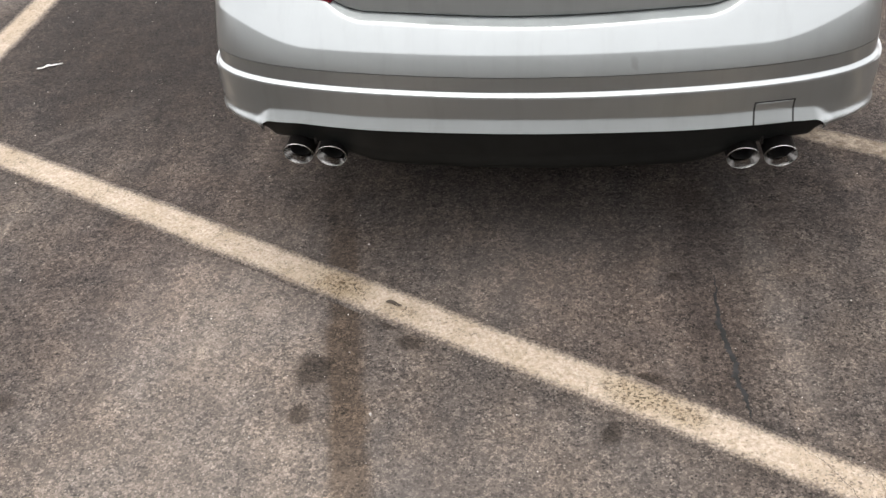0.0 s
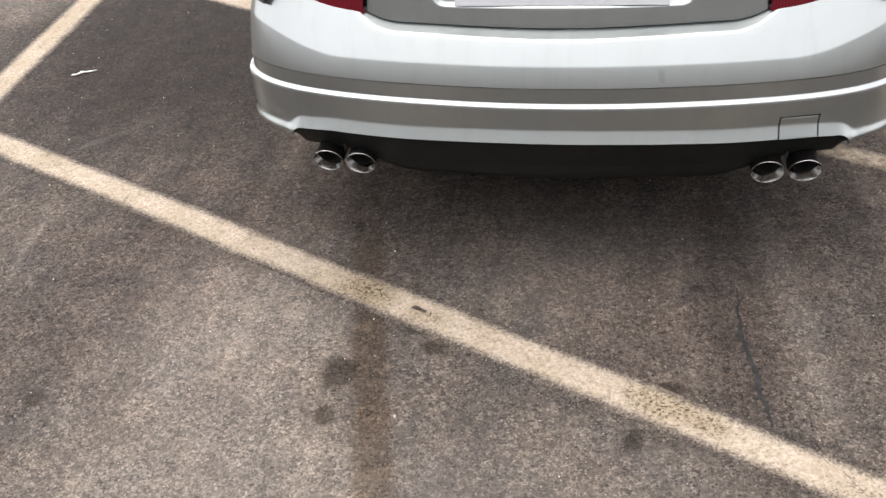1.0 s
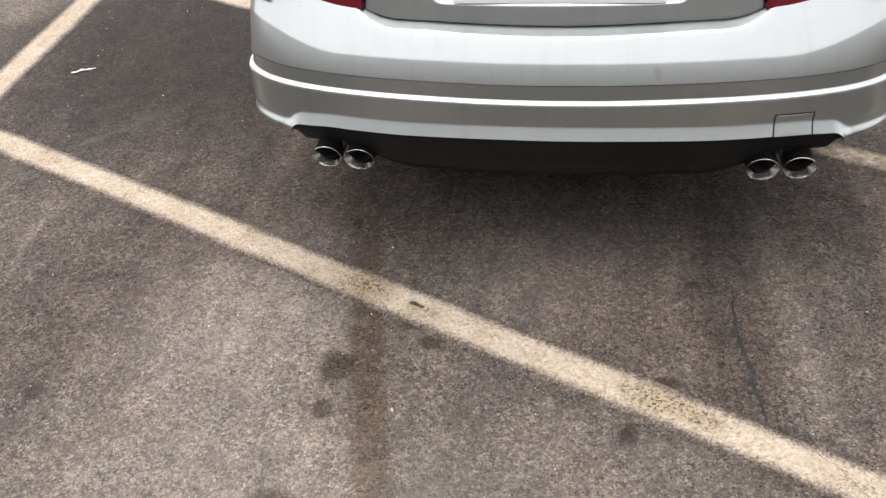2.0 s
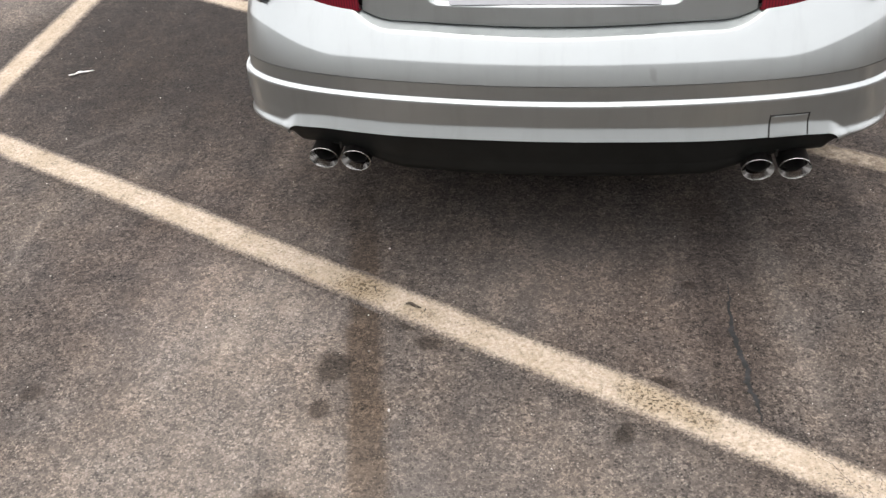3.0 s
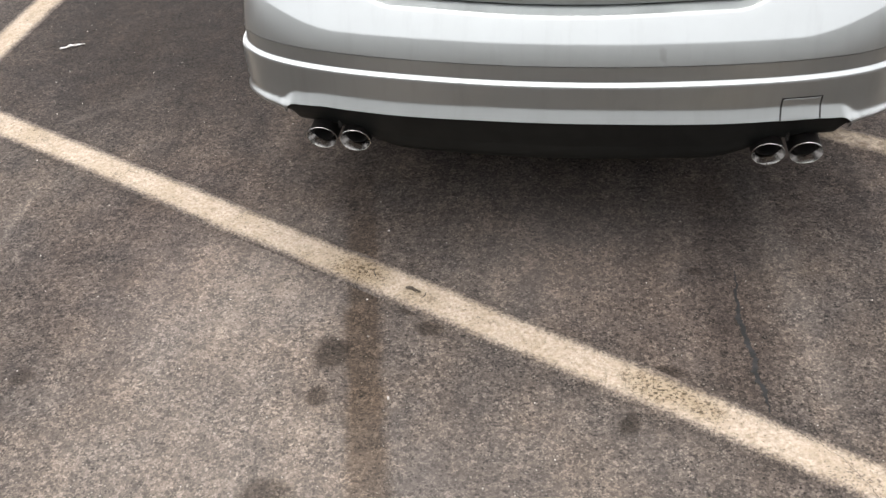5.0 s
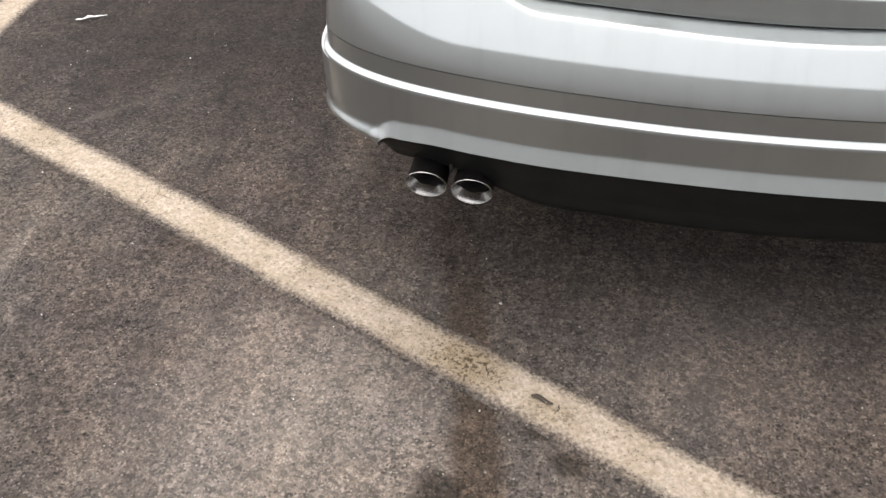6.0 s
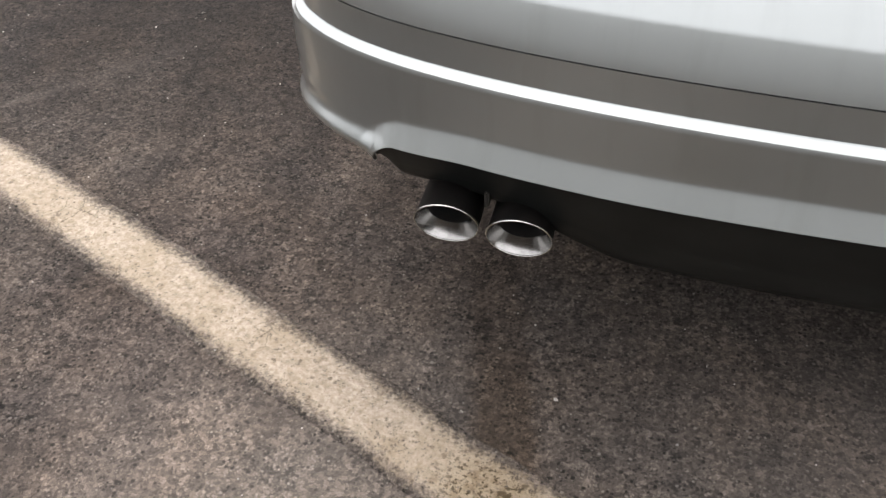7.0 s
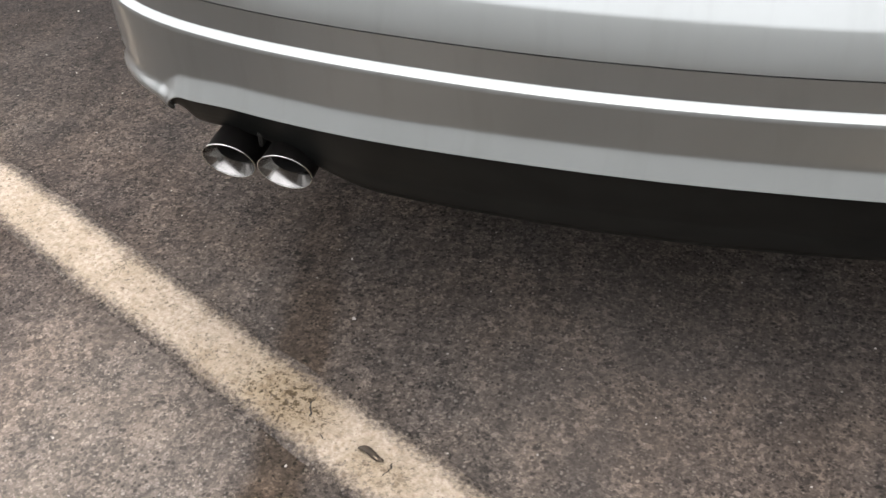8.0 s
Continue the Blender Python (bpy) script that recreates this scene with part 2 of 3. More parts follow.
def make_line_paint():
    """Old cream road paint, worn through to the asphalt and stained."""
    m, nt, b = material("line_paint")
    vec = coords(nt)
    under, height = asphalt_colour(nt, vec)
    fine = noise_tex(nt, vec, 120.0, 3.0, 0.6)
    soil = noise_tex(nt, vec, 7.0, 5.0, 0.62)
    col = mix(nt, remap(nt, fine, 0.35, 0.7), (0.36, 0.300, 0.232), (0.585, 0.500, 0.400))
    col = mix(nt, remap(nt, soil, 0.42, 0.75), col, (0.36, 0.29, 0.205))
    edge = wobble(nt, wobble(nt, vec, 6.0, 0.06), 45.0, 0.018)
    for cx, cy, rx, ry, k in ((-0.518, -0.163, 0.090, 0.050, 0.95), (0.262, -0.540, 0.085, 0.045, 0.95), (0.37, -0.600, 0.045, 0.03, 0.8), (-0.33, -0.27, 0.06, 0.03, 0.4)):
        patch = blob(nt, edge, cx, cy, rx, ry, -26, 1.0)
        col = mix(nt, math_node(nt, "MULTIPLY", patch, 0.42 * k), col, (0.26, 0.195, 0.105))
        crumb = math_node(nt, "MAXIMUM", math_node(nt, "MULTIPLY", dots(nt, vec, 92.0, 0.34, 0.50, (0.6, 1.0, 1.0), 50), 1.0), remap(nt, noise_tex(nt, vec, 150.0, 4.0, 0.7), 0.53, 0.58))
        col = mix(nt, math_node(nt, "MULTIPLY", math_node(nt, "MULTIPLY", patch, crumb), k), col, (0.045, 0.033, 0.015))
    dusty = blob(nt, edge, 1.10, 0.48, 0.75, 0.40, -28, 0.8)
    col = mix(nt, math_node(nt, "MULTIPLY", dusty, remap(nt, noise_tex(nt, vec, 28.0, 4.0, 0.65), 0.36, 0.62, 0.25, 0.85)), col, (0.135, 0.108, 0.078))
    # the wet-looking strip and a tyre's dust darken the paint where they cross it
    strip = blob(nt, edge, *STRIP)
    col = mix(nt, math_node(nt, "MULTIPLY", strip, 0.22), col, (0.17, 0.12, 0.065))
    # fine shrinkage cracks
    cr = node(nt, "ShaderNodeTexVoronoi", Scale=26.0, Randomness=1.0)
    cr.feature = "DISTANCE_TO_EDGE"
    nt.links.new(wobble(nt, vec, 30.0, 0.03), cr.inputs["Vector"])
    patchy = remap(nt, noise_tex(nt, vec, 5.0, 2.0), 0.56, 0.64)
    crack = math_node(nt, "MULTIPLY", remap(nt, cr.outputs["Distance"], 0.035, 0.01), patchy)
    col = mix(nt, math_node(nt, "MULTIPLY", crack, 0.6), col, (0.10, 0.08, 0.055))
    # worn to the stones, more in some stretches than in others
    rim = nt.nodes.new("ShaderNodeAttribute")
    rim.attribute_name = "rim"
    tired = remap(nt, noise_tex(nt, vec, 3.2, 3.0, 0.6), 0.40, 0.64)
    wear = math_node(nt, "ADD", noise_tex(nt, vec, 170.0, 4.0, 0.65), math_node(nt, "MULTIPLY", tired, 0.07))
    worn = math_node(nt, "ADD", wear, math_node(nt, "MULTIPLY", soil, 0.26))
    col = mix(nt, remap(nt, worn, 0.72, 0.86, 0.0, 0.8), col, under)
    grit = math_node(nt, "MAXIMUM", dots(nt, vec, 150.0, 0.36, 0.11), dots(nt, vec, 70.0, 0.24, 0.22, (0.75, 1.0, 1.0), 35))
    mottle = remap(nt, noise_tex(nt, vec, 62.0, 4.0, 0.65), 0.50, 0.66, 0.0, 0.62)
    col = mix(nt, mottle, col, mix(nt, 1.0, col, (0.66, 0.61, 0.54), "MULTIPLY"))
    grit = math_node(nt, "MULTIPLY", grit, remap(nt, tired, 0.0, 1.0, 0.55, 1.0))
    col = mix(nt, math_node(nt, "MULTIPLY", grit, 0.8), col, mix(nt, 1.0, col, (0.30, 0.27, 0.24), "MULTIPLY"))
    ragged = math_node(nt, "ADD", rim.outputs["Fac"], remap(nt, noise_tex(nt, vec, 150.0, 3.0, 0.6), 0.3, 0.7, -0.15, 0.15))
    col = mix(nt, remap(nt, ragged, 0.45, 0.96, 0.0, 1.0, True), col, under)
    col = mix(nt, 1.0, col, (0.592, 0.590, 0.590), "MULTIPLY")
    nt.links.new(col, b.inputs["Base Color"])
    b.inputs["Roughness"].default_value = 0.85
    b.inputs["Specular IOR Level"].default_value = 0.14
    lumps = math_node(nt, "ADD", math_node(nt, "MULTIPLY", height, 0.5), math_node(nt, "MULTIPLY", noise_tex(nt, vec, 95.0, 3.0, 0.55), 1.6))
    bump(nt, b, lumps, 0.75, 0.004)
    return m


def make_paint():
    m, nt, b = material("silver_paint")
    vec = coords(nt)
    dust = remap(nt, noise_tex(nt, vec, 6.0, 5.0, 0.6), 0.42, 0.75, 0.0, 0.6)
    col = mix(nt, dust, (0.314, 0.335, 0.331), (0.284, 0.303, 0.298))
    # runs of dried rain dirt
    runs = nt.nodes.new("ShaderNodeMapping")
    runs.inputs["Scale"].default_value = (24.0, 3.0, 3.5)
    nt.links.new(wobble(nt, vec, 9.0, 0.03), runs.inputs["Vector"])
    col = mix(nt, remap(nt, noise_tex(nt, runs.outputs[0], 1.0, 4.0, 0.6), 0.52, 0.74, 0.0, 0.3), col, (0.238, 0.256, 0.243))
    edge = wobble(nt, vec, 40.0, 0.02)
    scuff = nt.nodes.new("ShaderNodeMapping")
    scuff.vector_type = "TEXTURE"
    scuff.inputs["Location"].default_value = (0.247, -0.01, 0.583)
    scuff.inputs["Rotation"].default_value = (0, radians(-22), 0)
    scuff.inputs["Scale"].default_value = (0.008, 0.2, 0.022)
    nt.links.new(edge, scuff.inputs["Vector"])
    ln = nt.nodes.new("ShaderNodeVectorMath")
    ln.operation = "LENGTH"
    nt.links.new(scuff.outputs[0], ln.inputs[0])
    mark = remap(nt, ln.outputs["Value"], 1.25, 0.4, 0.0, 0.3, True)
    col = mix(nt, mark, col, (0.13, 0.126, 0.115))
    nt.links.new(col, b.inputs["Base Color"])
    b.inputs["Metallic"].default_value = 0.88
    nt.links.new(remap(nt, noise_tex(nt, vec, 14.0, 4.0), 0.3, 0.8, 0.30, 0.36), b.inputs["Roughness"])
    b.inputs["Coat Weight"].default_value = 0.8
    b.inputs["Coat IOR"].default_value = 1.55
    nt.links.new(remap(nt, noise_tex(nt, vec, 9.0, 4.0), 0.35, 0.8, 0.13, 0.18), b.inputs["Coat Roughness"])
    return m


def make_plain(name, a, c, rough, scale=30.0, metal=0.0, bumpy=0.0, coat=0.0, gloss=0.5):
    m, nt, b = material(name)
    vec = coords(nt)
    nt.links.new(mix(nt, remap(nt, noise_tex(nt, vec, scale), 0.3, 0.7), a, c), b.inputs["Base Color"])
    nt.links.new(remap(nt, noise_tex(nt, vec, scale * 0.4), 0.3, 0.7, rough * 0.85, rough * 1.15), b.inputs["Roughness"])
    b.inputs["Metallic"].default_value = metal
    b.inputs["Coat Weight"].default_value = coat
    b.inputs["Specular IOR Level"].default_value = gloss
    if bumpy:
        bump(nt, b, noise_tex(nt, vec, scale * 20), bumpy, 0.001)
    return m


ASPHALT = make_asphalt()
LINE_PAINT = make_line_paint()
PAINT = make_paint()
PLASTIC = make_plain("black_plastic", (0.0050, 0.0055, 0.0051), (0.0088, 0.0095, 0.0089), 0.45, 20, bumpy=0.1, gloss=0.2)
GAP = make_plain("panel_gap", (0.010, 0.010, 0.010), (0.014, 0.014, 0.014), 0.8)
CHROME = make_plain("polished_steel", (0.42, 0.415, 0.40), (0.58, 0.57, 0.55), 0.18, 40, metal=1.0)
CONE = make_plain("dulled_steel", (0.24, 0.237, 0.229), (0.40, 0.394, 0.38), 0.15, 40, metal=1.0)
STEEL_DARK = make_plain("sooty_steel", (0.003, 0.003, 0.0028), (0.008, 0.007, 0.0065), 0.5, 35, gloss=0.12)
STEEL = make_plain("bracket_steel", (0.045, 0.044, 0.042), (0.08, 0.078, 0.074), 0.45, 35, metal=0.7)
SOOT = make_plain("soot", (0.006, 0.006, 0.006), (0.012, 0.011, 0.010), 0.9)
RUBBER = make_plain("rubber", (0.020, 0.020, 0.020), (0.035, 0.034, 0.033), 0.75, 25, bumpy=0.2)
ALLOY = make_plain("alloy", (0.45, 0.45, 0.46), (0.55, 0.55, 0.56), 0.35, 20, metal=0.9)


def make_lens():
    """Dark red lamp plastic over closely set upright flutes."""
    m, nt, b = material("red_lens")
    wave = node(nt, "ShaderNodeTexWave", Scale=42.0, Distortion=0.0)
    nt.links.new(coords(nt), wave.inputs["Vector"])
    nt.links.new(mix(nt, wave.outputs["Fac"], (0.075, 0.0018, 0.007), (0.19, 0.0042, 0.017)), b.inputs["Base Color"])
    b.inputs["Roughness"].default_value = 0.28
    bump(nt, b, wave.outputs["Fac"], 0.25, 0.001)
    return m


RED_LENS = make_lens()
WHITE_PLATE = make_plain("plate_enamel", (0.52, 0.53, 0.56), (0.60, 0.61, 0.64), 0.4, 15)
GLASS = make_plain("tinted_glass", (0.010, 0.012, 0.012), (0.014, 0.016, 0.016), 0.06, 5, coat=1.0)
LAMP_GLASS = make_plain("lamp_glass", (0.50, 0.51, 0.52), (0.60, 0.61, 0.62), 0.12, 12, coat=1.0)
WALL = make_plain("grey_render", (0.31, 0.312, 0.31), (0.37, 0.372, 0.37), 0.9, 0.8)
CRACK = make_plain("crack_fill", (0.003, 0.0028, 0.0025), (0.007, 0.0065, 0.006), 0.95, 60)
LITTER = make_plain("white_plastic", (0.56, 0.55, 0.53), (0.66, 0.65, 0.62), 0.5, 40)
LEAF = make_plain("dry_leaf", (0.018, 0.013, 0.008), (0.045, 0.031, 0.019), 0.85, 80, bumpy=0.3)


def make_pebble():
    m, nt, b = material("pebble")
    info = nt.nodes.new("ShaderNodeNewGeometry").outputs["Random Per Island"]
    nt.links.new(mix(nt, info, (0.09, 0.083, 0.076), (0.40, 0.375, 0.34)), b.inputs["Base Color"])
    b.inputs["Roughness"].default_value = 0.9
    return m


PEBBLE = make_pebble()


# ---- building helpers ----
def mesh_object(name, verts, faces, mat, parent=None, label="", smooth=False, sharp=None):
    me = bpy.data.meshes.new(name)
    me.from_pydata([tuple(v) for v in verts], [], faces)
    me.materials.append(mat)
    bm = bmesh.new()
    bm.from_mesh(me)
    bmesh.ops.recalc_face_normals(bm, faces=bm.faces)
    bm.to_mesh(me)
    bm.free()
    if smooth:
        me.shade_smooth()
        if sharp:
            me.set_sharp_from_angle(angle=radians(sharp))
    ob = new(name, me)
    if parent:
        ob.parent = parent
    return tagged(ob, label) if label else ob


def part(name, bm, mat, parent, label="", smooth=True, sharp=35):
    me = bpy.data.meshes.new(name)
    bmesh.ops.recalc_face_normals(bm, faces=bm.faces)
    bm.to_mesh(me)
    bm.free()
    me.materials.append(mat)
    if smooth:
        me.shade_smooth()
        me.set_sharp_from_angle(angle=radians(sharp))
    ob = new(name, me)
    ob.parent = parent
    return tagged(ob, label) if label else ob


def grid(rows, closed=False):
    """Verts and quads of a grid given as rows of points."""
    n = len(rows[0])
    verts = [p for r in rows for p in r]
    faces = []
    for i in range(len(rows) - 1):
        for j in range(n if closed else n - 1):
            k = (j + 1) % n
            faces.append((i * n + j, i * n + k, (i + 1) * n + k, (i + 1) * n + j))
    return verts, faces


def smoothstep(a, b, x):
    u = min(1.0, max(0.0, (x - a) / (b - a)))
    return u * u * (3 - 2 * u)


# ---- ground ----
def make_ground():
    steps = [-150, -40, -12, -5, -3, -2, -1, 0, 1, 2, 3, 5, 12, 40, 150]
    rows = [[(x, y, 0.0) for x in steps] for y in steps]
    v, f = grid(rows)
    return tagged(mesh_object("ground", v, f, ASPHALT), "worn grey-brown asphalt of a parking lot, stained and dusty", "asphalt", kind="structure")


ground = make_ground()


def reflected_wall():
    """An unseen long wall behind the camera, added to shape reflections and block low sky."""
    bm = bmesh.new()
    bmesh.ops.create_cube(bm, size=1, matrix=pose(0, -22, 6.2) @ Matrix.Diagonal((280, 6, 12.4, 1)))
    me = bpy.data.meshes.new("unseen_wall_south")
    bm.to_mesh(me)
    bm.free()
    me.materials.append(WALL)
    return tagged(new("unseen_wall_south", me), "plain grey rendered wall, unseen, added to shape reflections on the car", "wall", kind="structure")


reflected_wall()


def parking_line(a, b, width, seed, label):
    """A painted stripe from a to b with ragged edges that thin out, 3 mm thick."""
    a, b = Vector((*a, 0)), Vector((*b, 0))
    along = (b - a).normalized()
    across = Vector((-along.y, along.x, 0))
    n = int((b - a).length / 0.006)
    rows = []
    spread = (1.0, 0.93, 0.80, 0.60, 0.30, 0.0, -0.30, -0.60, -0.80, -0.93, -1.0)
    height = (-0.001, 0.0016, 0.0022, 0.0028, 0.0032)
    for i in range(n + 1):
        p = a.lerp(b, i / n)
        q = p * 1.0 + Vector((seed * 7.3, 0, 0))
        jl = 0.009 * noise.noise(q * 2.3) + 0.006 * noise.noise(q * 9) + 0.003 * noise.noise(q * 45)
        q += Vector((0, 31.7, 0))
        jr = 0.009 * noise.noise(q * 2.3) + 0.006 * noise.noise(q * 9) + 0.003 * noise.noise(q * 45)
        row = []
        for k, w in enumerate(spread):
            side = width / 2 + 0.020 + (jl if w > 0 else -jr)
            row.append(p + across * (w * side) + Vector((0, 0, height[min(k, 10 - k, 4)])))
        rows.append(row)
    v, f = grid(rows)
    ob = mesh_object("parking_line", v, f, LINE_PAINT, smooth=True)
    rim = ob.data.attributes.new("rim", "FLOAT", "POINT")
    rim.data.foreach_set("value", [abs(spread[k % 11]) for k in range(len(v))])
    return tagged(ob, label, "road marking", "painted parking lines", "structure")


parking_line((-2.3075, 0.716), (3.9025, -2.340), 0.090, 1, "worn cream-yellow diagonal parking line on asphalt")
parking_line((-2.37, 2.35), (5.20, -1.647), 0.080, 2, "worn cream diagonal parking line running under the car")
parking_line((-2.287, 0.60), (-2.58, 6.5), 0.112, 3, "cream bay edge line on asphalt beside the car")


def ground_crack(points, wide, height, label):
    """A thin crooked crack: a dark cleft with crumbled edges."""
    rows, n = [], len(points) - 1
    for i in range(n):
        for k in range(14):
            u = k / 14
            x = points[i][0] * (1 - u) + points[i + 1][0] * u
            y = points[i][1] * (1 - u) + points[i + 1][1] * u
            s = (i + u) / n
            w = wide * min(1.0, 0.15 + 3.2 * s) * min(1.0, 0.1 + 5 * (1 - s)) * (0.62 + 0.9 * abs(noise.noise(Vector((x * 110, y * 110, 0)))))
            x += 0.007 * noise.noise(Vector((x * 30, y * 60, 5))) + 0.0035 * noise.noise(Vector((x * 90, y * 190, 8)))
            rows.append([(x - w, y, height), (x, y, height + 0.0005), (x + w, y, height)])
    v, f = grid(rows)
    return tagged(mesh_object("ground_crack", v, f, CRACK), label, "crack", kind="structure")


ground_crack([(0.486, -0.09), (0.480, -0.15), (0.475, -0.235), (0.4735, -0.290), (0.4805, -0.345), (0.485, -0.377), (0.4957, -0.420), (0.488, -0.463), (0.4925, -0.495), (0.5035, -0.521), (0.504, -0.553), (0.508, -0.600)],
             0.0078, 0.0012, "thin dark crooked crack in the asphalt")
for points in ([(-0.471, -0.150), (-0.4745, -0.168), (-0.4735, -0.182), (-0.4685, -0.193), (-0.446, -0.196), (-0.427, -0.2005)],
               [(-0.446, -0.220), (-0.436, -0.228), (-0.4186, -0.227)], [(-0.327, -0.273), (-0.320, -0.258), (-0.3205, -0.245)]):
    ground_crack(points, 0.0013, 0.0040, "short crack through the cream road paint")
ground_crack([(0.500, -0.590), (0.556, -0.640), (0.634, -0.703), (0.668, -0.757), (0.688, -0.800), (0.702, -0.86)], 0.0008, 0.0036, "hairline crack running across the painted line")


# ---- the car ----
# Half of the body's outline seen from above at the bumper's crease, from the middle of the tail to the middle of the nose.
HALF = [(0, -0.039), (0.10, -0.0372), (0.20, -0.0315), (0.30, -0.022), (0.40, -0.010), (0.48, 0.0025), (0.55, 0.016), (0.61, 0.0305), (0.66, 0.045),
        (0.705, 0.0615), (0.745, 0.080), (0.78, 0.101), (0.81, 0.125), (0.837, 0.154), (0.855, 0.190), (0.865, 0.235), (0.871, 0.30),
        (0.875, 0.39), (0.878, 0.49), (0.881, 0.58), (0.884, 0.70), (0.888, 0.95), (0.890, 1.4), (0.891, 2.3), (0.890, 3.2), (0.888, 3.7),
        (0.872, 4.0), (0.84, 4.22), (0.77, 4.38), (0.64, 4.48), (0.42, 4.545), (0.20, 4.57), (0, 4.575)]


def spline(points, n):
    """n points along a smooth curve through the given ones, evenly spaced."""
    dense = []
    m = len(points)
    for i in range(m - 1):
        p0, p1, p2, p3 = (Vector(points[max(0, min(m - 1, i + k))]) for k in (-1, 0, 1, 2))
        for k in range(24):
            u = k / 24
            dense.append(0.5 * ((2 * p1) + (p2 - p0) * u + (2 * p0 - 5 * p1 + 4 * p2 - p3) * u * u + (3 * p1 - p0 - 3 * p2 + p3) * u ** 3))
    dense.append(Vector(points[-1]))
    run = [0.0]
    for a, b in zip(dense, dense[1:]):
        run.append(run[-1] + (b - a).length)
    out, j = [], 0
    for i in range(n):
        s = run[-1] * i / (n - 1)
        while j < len(run) - 2 and run[j + 1] < s:
            j += 1
        out.append(dense[j].lerp(dense[j + 1], (s - run[j]) / max(1e-9, run[j + 1] - run[j])))
    return out


def outline(points, n):
    """Points and inward normals of the whole tail, from the one side to the other."""
    half = spline(points, n)
    full = [Vector((-p.x, p.y)) for p in reversed(half[1:])] + half
    res = []
    for i, p in enumerate(full):
        t = (full[min(i + 1, len(full) - 1)] - full[max(i - 1, 0)]).normalized()
        res.append((p, Vector((-t.y, t.x))))
    return res


REAR = outline(HALF[:20], 420)
SIDE_FRONT = HALF[19:]


def at_x(x):
    """Point and inward normal of the tail's outline at a given x."""
    k = min(range(len(REAR)), key=lambda i: abs(REAR[i][0].x - x) + (10 if REAR[i][0].y > 0.5 else 0))
    j = k + 1 if k + 1 < len(REAR) and (REAR[k + 1][0].x - x) * (REAR[k][0].x - x) <= 0 else max(0, k - 1)
    dx = REAR[j][0].x - REAR[k][0].x
    u = (x - REAR[k][0].x) / dx if abs(dx) > 1e-9 else 0.0
    return REAR[k][0].lerp(REAR[j][0], u), REAR[k][1].lerp(REAR[j][1], u).normalized()


def place(pn, d, z):
    p, n = pn
    return Vector((p.x + n.x * d, p.y + n.y * d, z))


def sweep(profile, track):
    """Rows of points: profile(x, y) gives (inset, height) pairs for each place of the track."""
    columns = [[place(pn, d, z) for d, z in profile(abs(pn[0].x), pn[0].y)] for pn in track]
    return grid(columns)


def lid_low(x):
    """Height of the boot lid's lower edge."""
    return 0.6718 + 0.0055 * smoothstep(0.0, 0.42, x) + 0.020 * max(0.0, (x - 0.42) / 0.09) ** 2


def tail_inset(z):
    return 0.100 + 0.16 * max(0, z - 0.67)


def upper_profile(x, y):
    """The upper bumper skin: a face that leans in from the seam, a tight shoulder that climbs towards the corners, and the flat shelf below the boot lid."""
    s = 1 - 0.75 * smoothstep(-0.04, 0.34, y)
    d, z = 0.0016, 0.5577
    pairs = [(0.0026, 0.5573), (d, z)]
    climb = smoothstep(0.56, 0.90, x)
    for length, n, a, b in ((0.050 + 0.068 * climb, 18, 13, 25), (0.007, 8, 25, 37), (0.130 - 0.030 * climb, 28, 37, 42)):
        for i in range(n):
            tilt = radians(a + (b - a) * (i + 0.5) / n)
            d += math.sin(tilt) * length / n
            z += math.cos(tilt) * length / n
            pairs.append((d, z))
    pairs += [(d + 0.006, z - 0.0005), (d + 0.015, z - 0.003), (d + 0.025, z - 0.006)]
    low = lid_low(x)
    out = [(0.022, 0.5573)]
    for d, z in pairs:
        shelf = low - 0.0034 - 0.22 * (tail_inset(low) - d)
        z = 0.5 * (z + shelf - math.sqrt((z - shelf) ** 2 + 0.0035 ** 2))
        out.append((0.0016 + (d - 0.0016) * s, z))
    return out


OPEN_X, OPEN_R = 0.716, 0.034  # half width of the opening for the pipes, and the radius of its corners
SEAM_TO_CREASE = [(0.0016, 0.5558), (0.0020, 0.537), (0.0016, 0.5170), (0.0004, 0.5155), (-0.0028, 0.5136), (-0.0074, 0.5106), (-0.0090, 0.5093), (-0.0097, 0.5074)]
CHEEK = [(-0.0105, 0.507), (-0.0110, 0.490), (-0.0112, 0.468), (-0.0112, 0.450), (-0.0114, 0.434), (-0.0127, 0.4205), (-0.0156, 0.4068), (-0.0222, 0.3953), (-0.0254, 0.3886),
         (-0.0252, 0.3845), (-0.0160, 0.374), (0.045, 0.330)]
CHEEK_D, CHEEK_Z = zip(*((p.x, -p.y) for p in spline(CHEEK, 90)))


def open_top(x):
    """Height of the opening's upper edge."""
    return 0.4178 - 0.006 * smoothstep(0.10, 0.45, x) - 0.010 * smoothstep(0.58, 0.71, x)


def open_edge(x):
    u = min(1.0, max(0.0, (x - OPEN_X + OPEN_R) / OPEN_R))
    return open_top(x) - OPEN_R * (1 - math.sqrt(1 - u * u))


def lip(x, z):
    """How far the flared lip round the opening stands out."""
    cx, cz = OPEN_X - OPEN_R, open_top(x) - OPEN_R
    if x <= cx:
        r = z - open_top(x)
    elif z >= cz:
        r = math.hypot(x - cx, z - cz) - OPEN_R
    else:
        r = x - OPEN_X
    v = 1 - max(0.0, r) / (0.031 - 0.006 * smoothstep(OPEN_X - 0.035, OPEN_X, x))
    return 0.0150 * 0.5 * (v + math.sqrt(v * v + 0.012)) * (1 - 0.38 * smoothstep(OPEN_X - 0.02, OPEN_X + 0.02, x))


